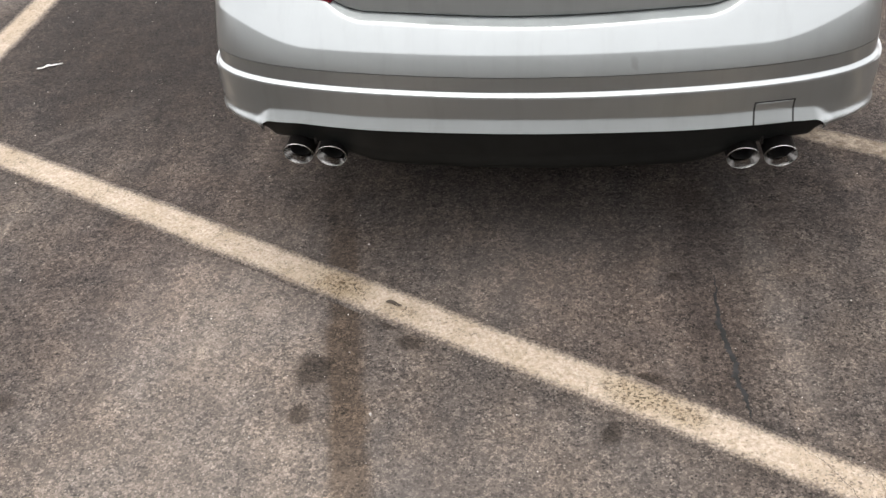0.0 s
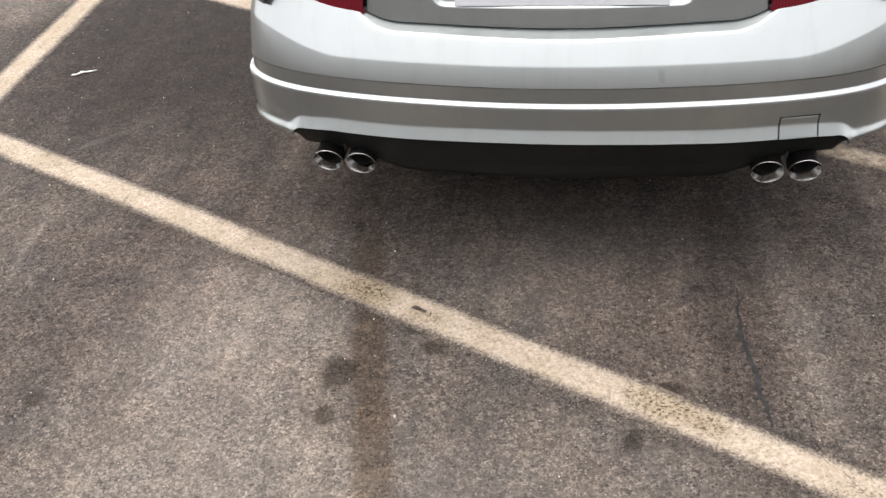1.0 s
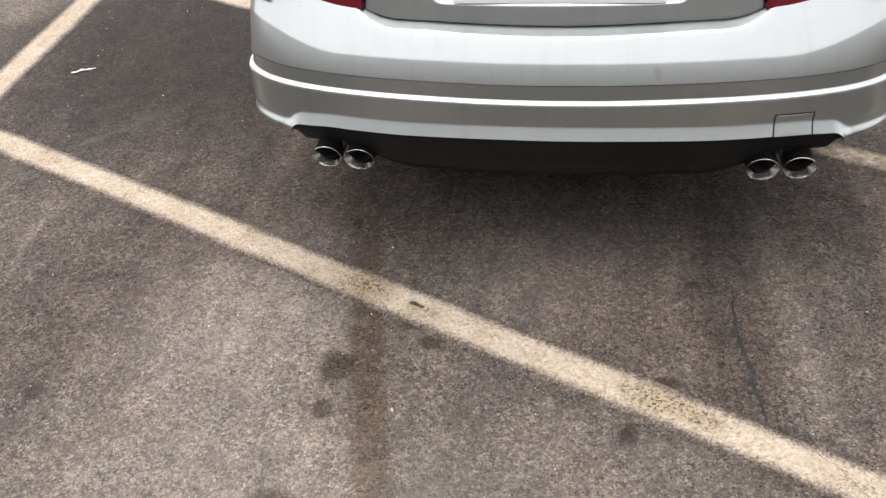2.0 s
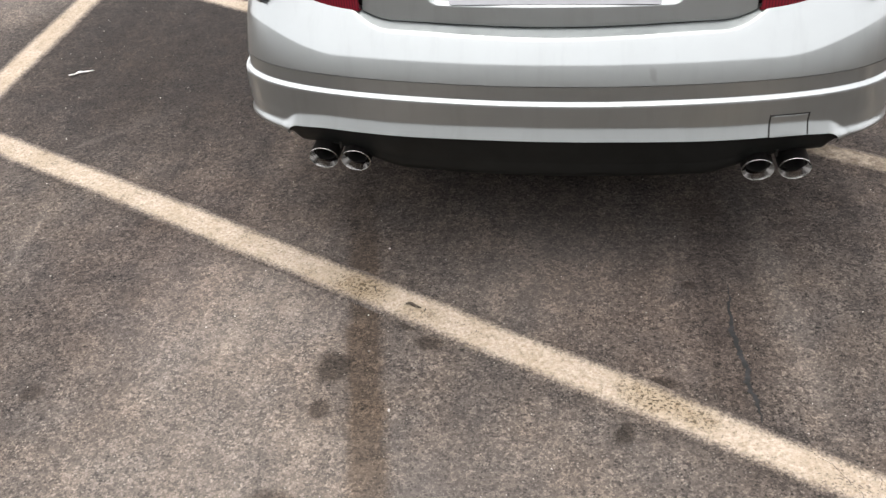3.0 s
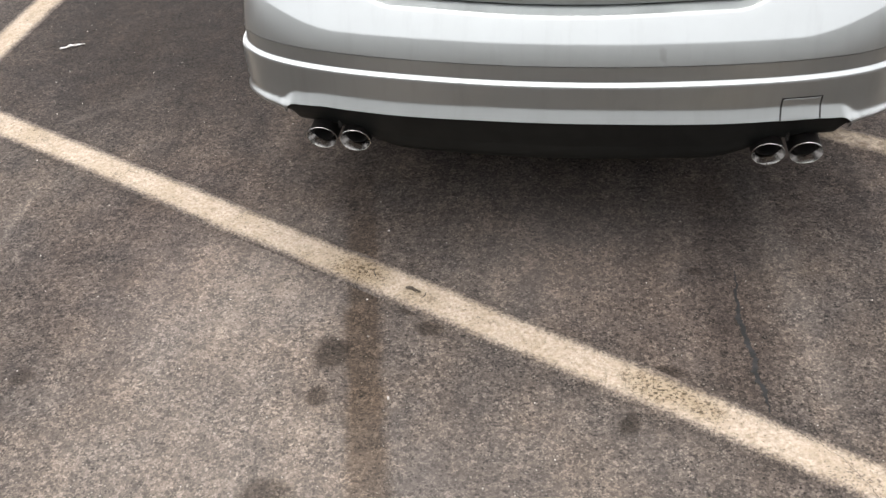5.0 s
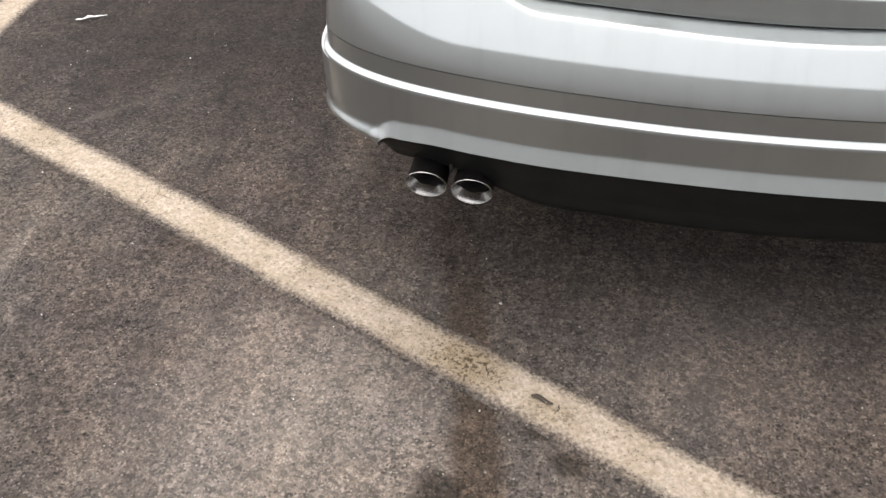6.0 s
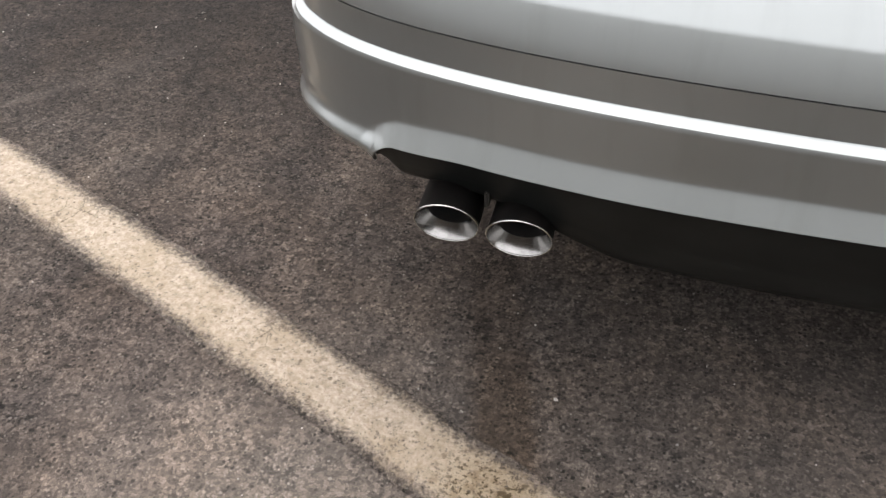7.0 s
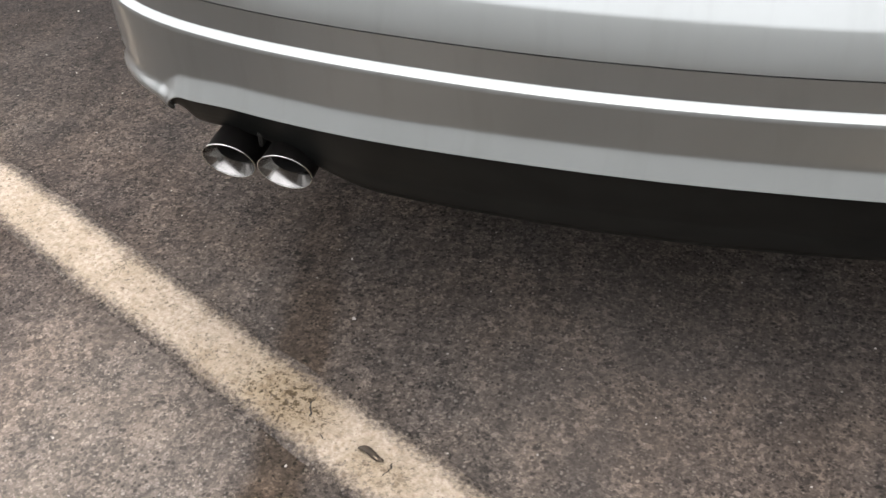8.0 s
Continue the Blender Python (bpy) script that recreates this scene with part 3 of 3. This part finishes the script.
def skin_inset(x, y, z):
    """Inset of the lower skin's face below the crease: hollow in the middle, with a flange round the cheeks."""
    cheek = float(np.interp(-z, CHEEK_Z, CHEEK_D))
    cheek += 0.018 * smoothstep(0.0, 0.34, y) * smoothstep(0.425, 0.395, z) if z < 0.425 else 0.0
    cheek -= 0.003 * smoothstep(0.10, 0.25, y) * smoothstep(0.43, 0.455, z)
    k = smoothstep(OPEN_X - 0.030, OPEN_X + 0.030, x)
    return -0.0105 * (1 - k) + cheek * k - lip(x, z)


def skin_low(x):
    """Height at which the lower skin ends: at the opening's edge, or tucked under the cheek."""
    return open_edge(x) if x <= OPEN_X else 0.330 + (open_edge(OPEN_X) - 0.330) * (1 - smoothstep(OPEN_X, OPEN_X + 0.07, x))


def lower_profile(x, y):
    """The lower bumper skin: seam, crease strip, hollow face and the flared lip."""
    s = 1 - 0.6 * smoothstep(0.12, 0.30, y)
    pairs = [(0.022, 0.5562)] + [(d * s, z) for d, z in SEAM_TO_CREASE]
    low, n = skin_low(x), 60
    for i in range(n + 1):
        z = 0.5040 + (low - 0.5040) * i / n
        pairs.append((skin_inset(x, y, z), z))
    d = pairs[-1][0]
    return pairs + [(d + 0.0010, low - 0.0012), (d + 0.0030, low - 0.0014), (d + 0.0052, low - 0.0004)]


def make_car():
    car = tagged(new("car"), "silver four-door saloon with quad exhausts parked over the painted lines", "car")
    # rear bumper
    v, f = sweep(upper_profile, REAR)
    bumper = mesh_object("rear_bumper", v, f, PAINT, car, "silver painted bumper with a dull scuff", True, 40)
    v, f = sweep(lower_profile, REAR)
    mesh_object("bumper_skirt", v, f, PAINT, car, "silver bumper skirt with a sharp crease and flared lip", True, 28)
    # dark inner panel seen in the seam
    v, f = sweep(lambda x, y: [(0.018, 0.566), (0.018, 0.530)], REAR)
    mesh_object("bumper_core", v, f, GAP, car)
    make_diffuser(car)
    make_tow_cover(bumper)
    make_exhausts(car)
    make_tail(car)
    make_shell(car)
    return car


def make_diffuser(car):
    def prof(x, y):
        x = abs(x)
        k = smoothstep(0.38, 0.56, x)  # 1 where the pipes pass
        top = open_edge(x) + 0.004
        low = min(top - 0.004, 0.288 + 0.050 * smoothstep(0.38, 0.61, x) + 0.022 * smoothstep(0.690, 0.716, x) ** 1.5)
        # towards its ends the panel comes out to meet the lip
        out = (skin_inset(x, y, open_edge(x)) + 0.0185) * smoothstep(0.63, 0.70, x)
        mid = ((-0.016, 0.0), (-0.015, 0.08), (-0.010, 0.30), (-0.002, 0.55), (0.001, 0.62), (0.002, 0.68), (0.004, 0.84), (0.010, 0.94), (0.026, 1.0))
        side = ((-0.012, 0.0), (-0.008, 0.10), (-0.003, 0.30), (0.001, 0.55), (0.003, 0.62), (0.0045, 0.68), (0.009, 0.84), (0.014, 0.94), (0.024, 1.0))
        rows = [(a[0] + (b[0] - a[0]) * k + out, top + (low - top) * a[1]) for a, b in zip(mid, side)]
        return rows + [(0.07, low - 0.004), (0.30, 0.30)]
    track = [at_x(-0.7159 + 1.4318 * i / 560) for i in range(561)]
    v, f = sweep(prof, track)
    mesh_object("diffuser", v, f, PLASTIC, car, "dull black plastic lower panel", True, 40)


def skin_point(x, z, lift):
    """A point on the lower bumper skin."""
    pn = at_x(x)
    return place(pn, skin_inset(abs(x), pn[0].y, z) - lift, z)


def make_tow_cover(bumper):
    """A square clip-in cover that reaches down to the lip, with a dark gap on three sides."""
    for name, grow, lift, mat, label in (("cover_gap", 0.0027, 0.0005, GAP, ""), ("tow_eye_cover", 0.0, 0.0014, PAINT, "small silver square cover")):
        rows = []
        for i in range(15):
            u = i / 14
            row = []
            for j in range(19):
                w = j / 18
                x = 0.5365 + 0.0035 * w - grow + (0.0945 + 2 * grow) * u
                z = 0.4112 + (0.0520 + grow) * w - 0.002 * u
                edge = min(u, 1 - u, 1 - w) * 14
                row.append(skin_point(x, z, lift if edge > 0.5 or mat is GAP else 0.0002))
            rows.append(row)
        v, f = grid(rows)
        mesh_object(name, v, f, mat, bumper, label, True)


def make_exhausts(car):
    """Four oval tips in pairs; each a dark sleeve, a bright rolled rim with its cone, and a sooty bore."""
    def ring(cx, cy, cz, rx, rz, slant, n=40):
        return [Vector((cx + rx * math.cos(2 * math.pi * i / n), cy - slant * math.sin(2 * math.pi * i / n), cz + rz * math.sin(2 * math.pi * i / n))) for i in range(n)]

    for side in (-1, 1):
        for x, y in ((0.624, 0.0058), (0.5306, -0.0050)):
            cx, cz = side * x, 0.3150 if side < 0 else 0.3128
            y -= 0.002 if side > 0 else 0.0  # the pair by the tow cover hangs a little lower and further out
            tip = tagged(new("exhaust_tip"), "oval chromed exhaust tip, sooty inside")
            tip.parent = car
            rows = [ring(cx, y + 0.24, cz + 0.004, 0.036, 0.032, 0), ring(cx, y + 0.10, cz + 0.001, 0.0390, 0.0355, 0.004), ring(cx, y + 0.012, cz, 0.0402, 0.0372, 0.011), ring(cx, y + 0.002, cz, 0.0408, 0.0378, 0.0125)]
            v, f = grid(rows, True)
            mesh_object("sleeve", v, f, STEEL_DARK, tip, "dark burnt steel", True, 50)
            rows = []
            for a in range(-100, 101, 20):  # a rolled edge, 2.2 mm thick
                off, out = 0.0011 * math.sin(radians(a)), 0.0016 * math.cos(radians(a))
                rows.append(ring(cx, y - out + 0.0012, cz, 0.0410 - off, 0.0380 - off, 0.0126))
            v, f = grid(rows, True)
            rim = mesh_object("rim", v, f, CHROME, tip, "bright polished rim", True, 32)
            rows = [ring(cx, y + 0.0014, cz, 0.0400, 0.0370, 0.0123), ring(cx, y + 0.011, cz + 0.0006, 0.0346, 0.0312, 0.0108), ring(cx, y + 0.023, cz + 0.0012, 0.0280, 0.0245, 0.009)]
            v, f = grid(rows, True)
            mesh_object("inner_cone", v, f, CONE, rim, "dulled steel cone with soot film", True, 32)
            rows = [ring(cx, y + 0.023, cz + 0.0012, 0.0280, 0.0245, 0.009), ring(cx, y + 0.027, cz + 0.001, 0.0268, 0.0234, 0.007), ring(cx, y + 0.20, cz, 0.026, 0.022, 0)]
            v, f = grid(rows, True)
            mesh_object("bore", v, f + [tuple(range(80, 120))], SOOT, tip, "black sooty pipe", True, 60)
        # hanger between the two pipes
        bm = bmesh.new()
        bmesh.ops.create_cube(bm, size=1, matrix=pose(side * 0.577, 0.034, 0.344) @ Matrix.Diagonal((0.0065, 0.02, 0.026, 1)))
        bmesh.ops.bevel(bm, geom=bm.edges[:], offset=0.003, segments=2, affect="EDGES")
        part("pipe_hanger", bm, STEEL, car, "small steel bracket between the pipes")
        # muffler box
        bm = bmesh.new()
        bmesh.ops.create_cube(bm, size=1, matrix=pose(side * 0.58, 0.42, 0.31) @ Matrix.Diagonal((0.34, 0.34, 0.15, 1)))
        bmesh.ops.bevel(bm, geom=bm.edges[:], offset=0.05, segments=4, affect="EDGES")
        part("silencer", bm, STEEL_DARK, car)


LID_X = 0.512


def make_tail(car):
    # panel behind the lid and lamps
    v, f = sweep(lambda x, y: [(tail_inset(0.66) + 0.03, 0.655), (tail_inset(0.8) + 0.012, 0.80), (tail_inset(0.94) + 0.012, 0.94)], [pn for pn in REAR if pn[0].y < 0.45])
    mesh_object("tail_panel", v, f, GAP, car)

    # boot lid with the plate recess
    px, pz0, pz1, deep = 0.335, 0.7195, 0.858, 0.012
    xs = sorted(set([-LID_X + 2 * LID_X * i / 320 for i in range(321)]))
    rows = []
    for x in xs:
        lo, hi = lid_low(abs(x)), 0.985
        col = [place(at_x(x), tail_inset(lo) + d, lo + h) for d, h in ((0.012, 0.001), (0.003, 0.0), (0.0012, 0.0006), (0.0003, 0.002), (0.0003, 0.0045))]
        corner = 0.036
        ax = abs(x)
        for z in [lo + 0.012 + (hi - lo - 0.012) * j / 140 for j in range(141)]:
            qx, qz = max(0, ax - (px - corner)), max(0, max(pz0 + corner - z, z - pz1 + corner))
            inside = corner - math.hypot(qx, qz)
            k = smoothstep(0.0, 0.010, inside)
            col.append(place(at_x(x), tail_inset(z) + deep * k, z))
        rows.append(col)
    v, f = grid(rows)
    lid = mesh_object("boot_lid", v, f, PAINT, car, "silver boot lid with a plate recess", True, 40)
    # number plate, plain
    bm = bmesh.new()
    p, n = at_x(0)
    bmesh.ops.create_cube(bm, size=1, matrix=pose(0, p.y + tail_inset(0.785) + 0.007, 0.7795, -9) @ Matrix.Diagonal((0.52, 0.004, 0.112, 1)))
    bmesh.ops.bevel(bm, geom=bm.edges[:], offset=0.0015, segments=2, affect="EDGES")
    part("number_plate", bm, WHITE_PLATE, lid, "plain white plate")

    # tail lamps
    for side in (-1, 1):
        rows = []
        for i in range(161):
            u = i / 160
            x = 0.516 + (0.862 - 0.516) * u
            pn = at_x(side * x)
            lo = 0.7000 + 0.0175 * u
            hi = 0.895 - 0.02 * u
            rows.append([place(pn, tail_inset(lo) - 0.010 + 0.014, lo)] +
                        [place(pn, tail_inset(z) - 0.012 - 0.010 * math.sin(math.pi * w), z) for w, z in ((k / 12, lo + (hi - lo) * k / 12) for k in range(13))] +
                        [place(pn, tail_inset(hi) - 0.010 + 0.014, hi)])
        v, f = grid(rows)
        mesh_object("tail_lamp", v, f, RED_LENS, car, "fluted dark red lamp lens", True, 50)
        # quarter panel above the lamp
        rows = []
        for i in range(41):
            u = i / 40
            x = 0.515 + (0.875 - 0.515) * u
            pn = at_x(side * x)
            rows.append([place(pn, tail_inset(z) - 0.006 + 0.06 * smoothstep(0.90, 0.985, z) ** 2, z) for z in (0.8965 - 0.02 * u, 0.91, 0.93, 0.95, 0.965, 0.978, 0.985)])
        v, f = grid(rows)
        mesh_object("quarter_panel", v, f, PAINT, car, smooth=True, sharp=50)


def make_shell(car):
    """Sides, nose, bonnet, deck, roof and glass in plain form, and four wheels."""
    wheels_y, arch = (0.93, 3.69), 0.355

    def side_profile(x, y):
        hump = 0.0
        for wy in wheels_y:
            if abs(y - wy) < arch:
                hump = max(hump, 0.32 + math.sqrt(arch * arch - (y - wy) ** 2) - 0.012)
        levels = [(0.045, 0.20), (0.012, 0.24), (0.006, 0.34), (0.004, 0.44), (0.000, 0.52), (0.002, 0.60), (0.006, 0.70), (0.014, 0.80), (0.030, 0.88), (0.070, 0.925), (0.120, 0.945)]
        return [(d, max(z, min(hump, 0.70 + 0.0005 * i))) for i, (d, z) in enumerate(levels)]

    half = spline(SIDE_FRONT, 160)
    for side in (-1, 1):
        track = []
        for i, p in enumerate(half):
            t = (half[min(i + 1, 159)] - half[max(0, i - 1)]).normalized()
            track.append((Vector((side * p.x, p.y)), Vector((-side * t.y, t.x))))
        v, f = sweep(side_profile, track)
        mesh_object("body_side", v, f, PAINT, car, smooth=True, sharp=50)
        # strip joining the side to the tail above the bumper
        track = [pn for pn in REAR if pn[0].x * side > 0.80]
        v, f = sweep(lambda x, y: [(0.040, 0.705), (0.030 - 0.035 * smoothstep(0.25, 0.55, y), 0.735), (0.062 - 0.048 * smoothstep(0.3, 0.58, y), 0.80), (0.085 - 0.055 * smoothstep(0.3, 0.58, y), 0.88), (0.105 - 0.035 * smoothstep(0.3, 0.58, y), 0.925), (0.15 - 0.03 * smoothstep(0.3, 0.58, y), 0.945)], track)
        mesh_object("rear_wing", v, f, PAINT, car, smooth=True, sharp=50)

    def cap(name, stations, mat, label=""):
        rows = []
        for y, w, z, crown in stations:
            rows.append([Vector((w * s / 10, y + 0.03 * (s / 10) ** 2 * (1 if y < 2 else -1) * -1, z + crown * (1 - (s / 10) ** 2))) for s in range(-10, 11)])
        v, f = grid(rows)
        mesh_object(name, v, f, mat, car, label, True, 50)

    cap("boot_deck", [(0.18, 0.62, 0.975, 0.012), (0.30, 0.78, 0.955, 0.045), (0.55, 0.785, 0.945, 0.075), (0.80, 0.785, 0.945, 0.085), (1.00, 0.785, 0.945, 0.09)], PAINT)
    cap("bonnet", [(3.20, 0.79, 0.945, 0.06), (3.6, 0.79, 0.935, 0.055), (4.0, 0.76, 0.90, 0.05), (4.3, 0.66, 0.83, 0.045), (4.46, 0.54, 0.74, 0.02)], PAINT)
    cap("rear_window", [(0.92, 0.70, 0.985, 0.045), (1.15, 0.66, 1.12, 0.05), (1.45, 0.60, 1.30, 0.05), (1.62, 0.56, 1.375, 0.04)], GLASS, "dark tinted rear window")
    cap("roof", [(1.60, 0.575, 1.372, 0.045), (1.9, 0.60, 1.400, 0.045), (2.3, 0.60, 1.405, 0.045), (2.6, 0.575, 1.365, 0.045)], PAINT)
    cap("windscreen", [(2.58, 0.565, 1.365, 0.045), (2.9, 0.63, 1.20, 0.05), (3.25, 0.72, 0.97, 0.05)], GLASS, "dark tinted windscreen")
    for side in (-1, 1):
        rows = []
        for y, lo, hi, wl, wh in ((0.88, 0.944, 0.99, 0.775, 0.70), (1.15, 0.946, 1.12, 0.775, 0.66), (1.45, 0.946, 1.30, 0.775, 0.605), (1.65, 0.946, 1.373, 0.775, 0.575),
                                  (2.3, 0.946, 1.405, 0.775, 0.60), (2.6, 0.946, 1.365, 0.775, 0.575), (2.9, 0.946, 1.20, 0.775, 0.63), (3.25, 0.944, 0.98, 0.775, 0.72)):
            rows.append([Vector((side * (wl + (wh - wl) * k / 5), y, lo + (hi - lo) * k / 5)) for k in range(6)])
        v, f = grid(rows)
        mesh_object("side_window", v, f, GLASS, car, "dark tinted side glass", True, 50)
        bm = bmesh.new()
        bmesh.ops.create_uvsphere(bm, u_segments=20, v_segments=12, radius=1, matrix=pose(side * 0.72, 4.32, 0.66, 0, 0, side * -30) @ Matrix.Diagonal((0.15, 0.06, 0.085, 1)))
        part("headlamp", bm, LAMP_GLASS, car, "clear headlamp")
    bm = bmesh.new()
    bmesh.ops.create_cube(bm, size=1, matrix=pose(0, 2.3, 0.25) @ Matrix.Diagonal((1.30, 3.7, 0.06, 1)))
    bmesh.ops.create_cube(bm, size=1, matrix=pose(0, 2.3, 0.50) @ Matrix.Diagonal((1.16, 4.0, 0.45, 1)))
    part("underbody", bm, PLASTIC, car, "dark shaded underside", smooth=False)
    for wy in wheels_y:
        for side in (-1, 1):
            wheel = new("wheel")
            wheel.parent = car
            wheel.location = (side * 0.775, wy, 0.32)
            rings = [(-0.10, 0.225), (-0.112, 0.25), (-0.115, 0.285), (-0.105, 0.308), (-0.07, 0.319), (0.0, 0.320), (0.07, 0.319), (0.105, 0.308), (0.115, 0.285), (0.112, 0.25), (0.10, 0.225)]
            rows = [[Vector((x, r * math.cos(2 * math.pi * i / 48), r * math.sin(2 * math.pi * i / 48))) for i in range(48)] for x, r in rings]
            v, f = grid(rows, True)
            mesh_object("tyre", v, f, RUBBER, wheel, "black tyre", True, 40)
            bm = bmesh.new()
            for i in range(5):
                a = 2 * math.pi * i / 5
                bmesh.ops.create_cube(bm, size=1, matrix=pose(side * 0.085, 0.11 * math.cos(a), 0.11 * math.sin(a), math.degrees(a), 0, 0) @ Matrix.Diagonal((0.02, 0.22, 0.055, 1)))
            bmesh.ops.create_cone(bm, cap_ends=True, segments=32, radius1=0.23, radius2=0.23, depth=0.15, matrix=pose(side * -0.01, 0, 0, 0, 90, 0))
            part("rim", bm, ALLOY, wheel, "five-spoke alloy rim")


car = make_car()


# ---- loose things on the ground ----
def make_litter():
    """A torn strip of white plastic, curled at its ends."""
    path = [(-2.042, 1.146, 0.004), (-2.022, 1.150, 0.006), (-2.000, 1.163, 0.010), (-1.980, 1.174, 0.007), (-1.953, 1.194, 0.004)]
    width = [0.002, 0.005, 0.0062, 0.003, 0.001]
    rows = []
    for i, (p, w) in enumerate(zip(spline(path, 25), np.interp(np.linspace(0, 4, 25), range(5), width))):
        w = float(w)
        lift = 0.0015 * math.sin(i * 0.8)
        rows.append([p + Vector((-0.45 * w, 0.9 * w, 0.002 + lift)), p + Vector((0, 0, 0.003)), p + Vector((0.45 * w, -0.9 * w, 0.0)), p + Vector((0, 0, 0.0005))])
    v, f = grid(rows, True)
    return tagged(mesh_object("litter", v, f, LITTER, smooth=True), "torn white plastic strip lying on the asphalt", "litter")


make_litter()


def make_leaf():
    """A small dry curled leaf on the painted line."""
    rows = []
    for i in range(13):
        u = i / 12
        w = 0.0058 * math.sin(math.pi * (0.06 + 0.88 * u)) ** 0.8
        c = Vector((-0.378 + 0.044 * u, -0.234 - 0.012 * u + 0.003 * math.sin(5 * u), 0.0045 + 0.002 * math.sin(7 * u)))
        rows.append([c + Vector((0.2 * w, w, 0.003)), c, c + Vector((-0.2 * w, -w, 0.0025)), c + Vector((0, 0, -0.0008))])
    v, f = grid(rows, True)
    return tagged(mesh_object("dry_leaf", v, f, LEAF, smooth=True), "small dark dry leaf lying on the painted line", "leaf")


make_leaf()


def make_gravel():
    """Loose chips of stone scattered over the asphalt."""
    rng = random.Random(7)
    verts, faces = [], []
    spots = [(-0.352, -0.625, 0.0042), (-2.06, 2.0, 0.012), (1.02, 0.10, 0.006), (-0.47, 0.02, 0.0035)]
    while len(spots) < 420:
        x, y = rng.uniform(-2.3, 1.3), rng.uniform(-1.1, 2.2)
        spots.append((x, y, rng.choice((0.0012, 0.0014, 0.0016, 0.002, 0.0024))))
    for x, y, r in spots:
        base = len(verts)
        ring = [(math.cos(a), math.sin(a)) for a in (rng.uniform(0, 1) + k * math.pi * 2 / 5 for k in range(5))]
        for cx, cy in ring:
            k = rng.uniform(0.7, 1.2)
            verts.append((x + r * k * cx, y + r * k * cy, 0.0))
        for cx, cy in ring:
            k = rng.uniform(0.45, 0.8)
            verts.append((x + r * k * cx, y + r * k * cy, r * rng.uniform(0.7, 1.2)))
        faces += [(base + i, base + (i + 1) % 5, base + 5 + (i + 1) % 5, base + 5 + i) for i in range(5)] + [tuple(base + 5 + i for i in range(5))]
    return tagged(mesh_object("gravel", verts, faces, PEBBLE), "loose pale stone chips scattered on the asphalt", "gravel", kind="stuff")


make_gravel()
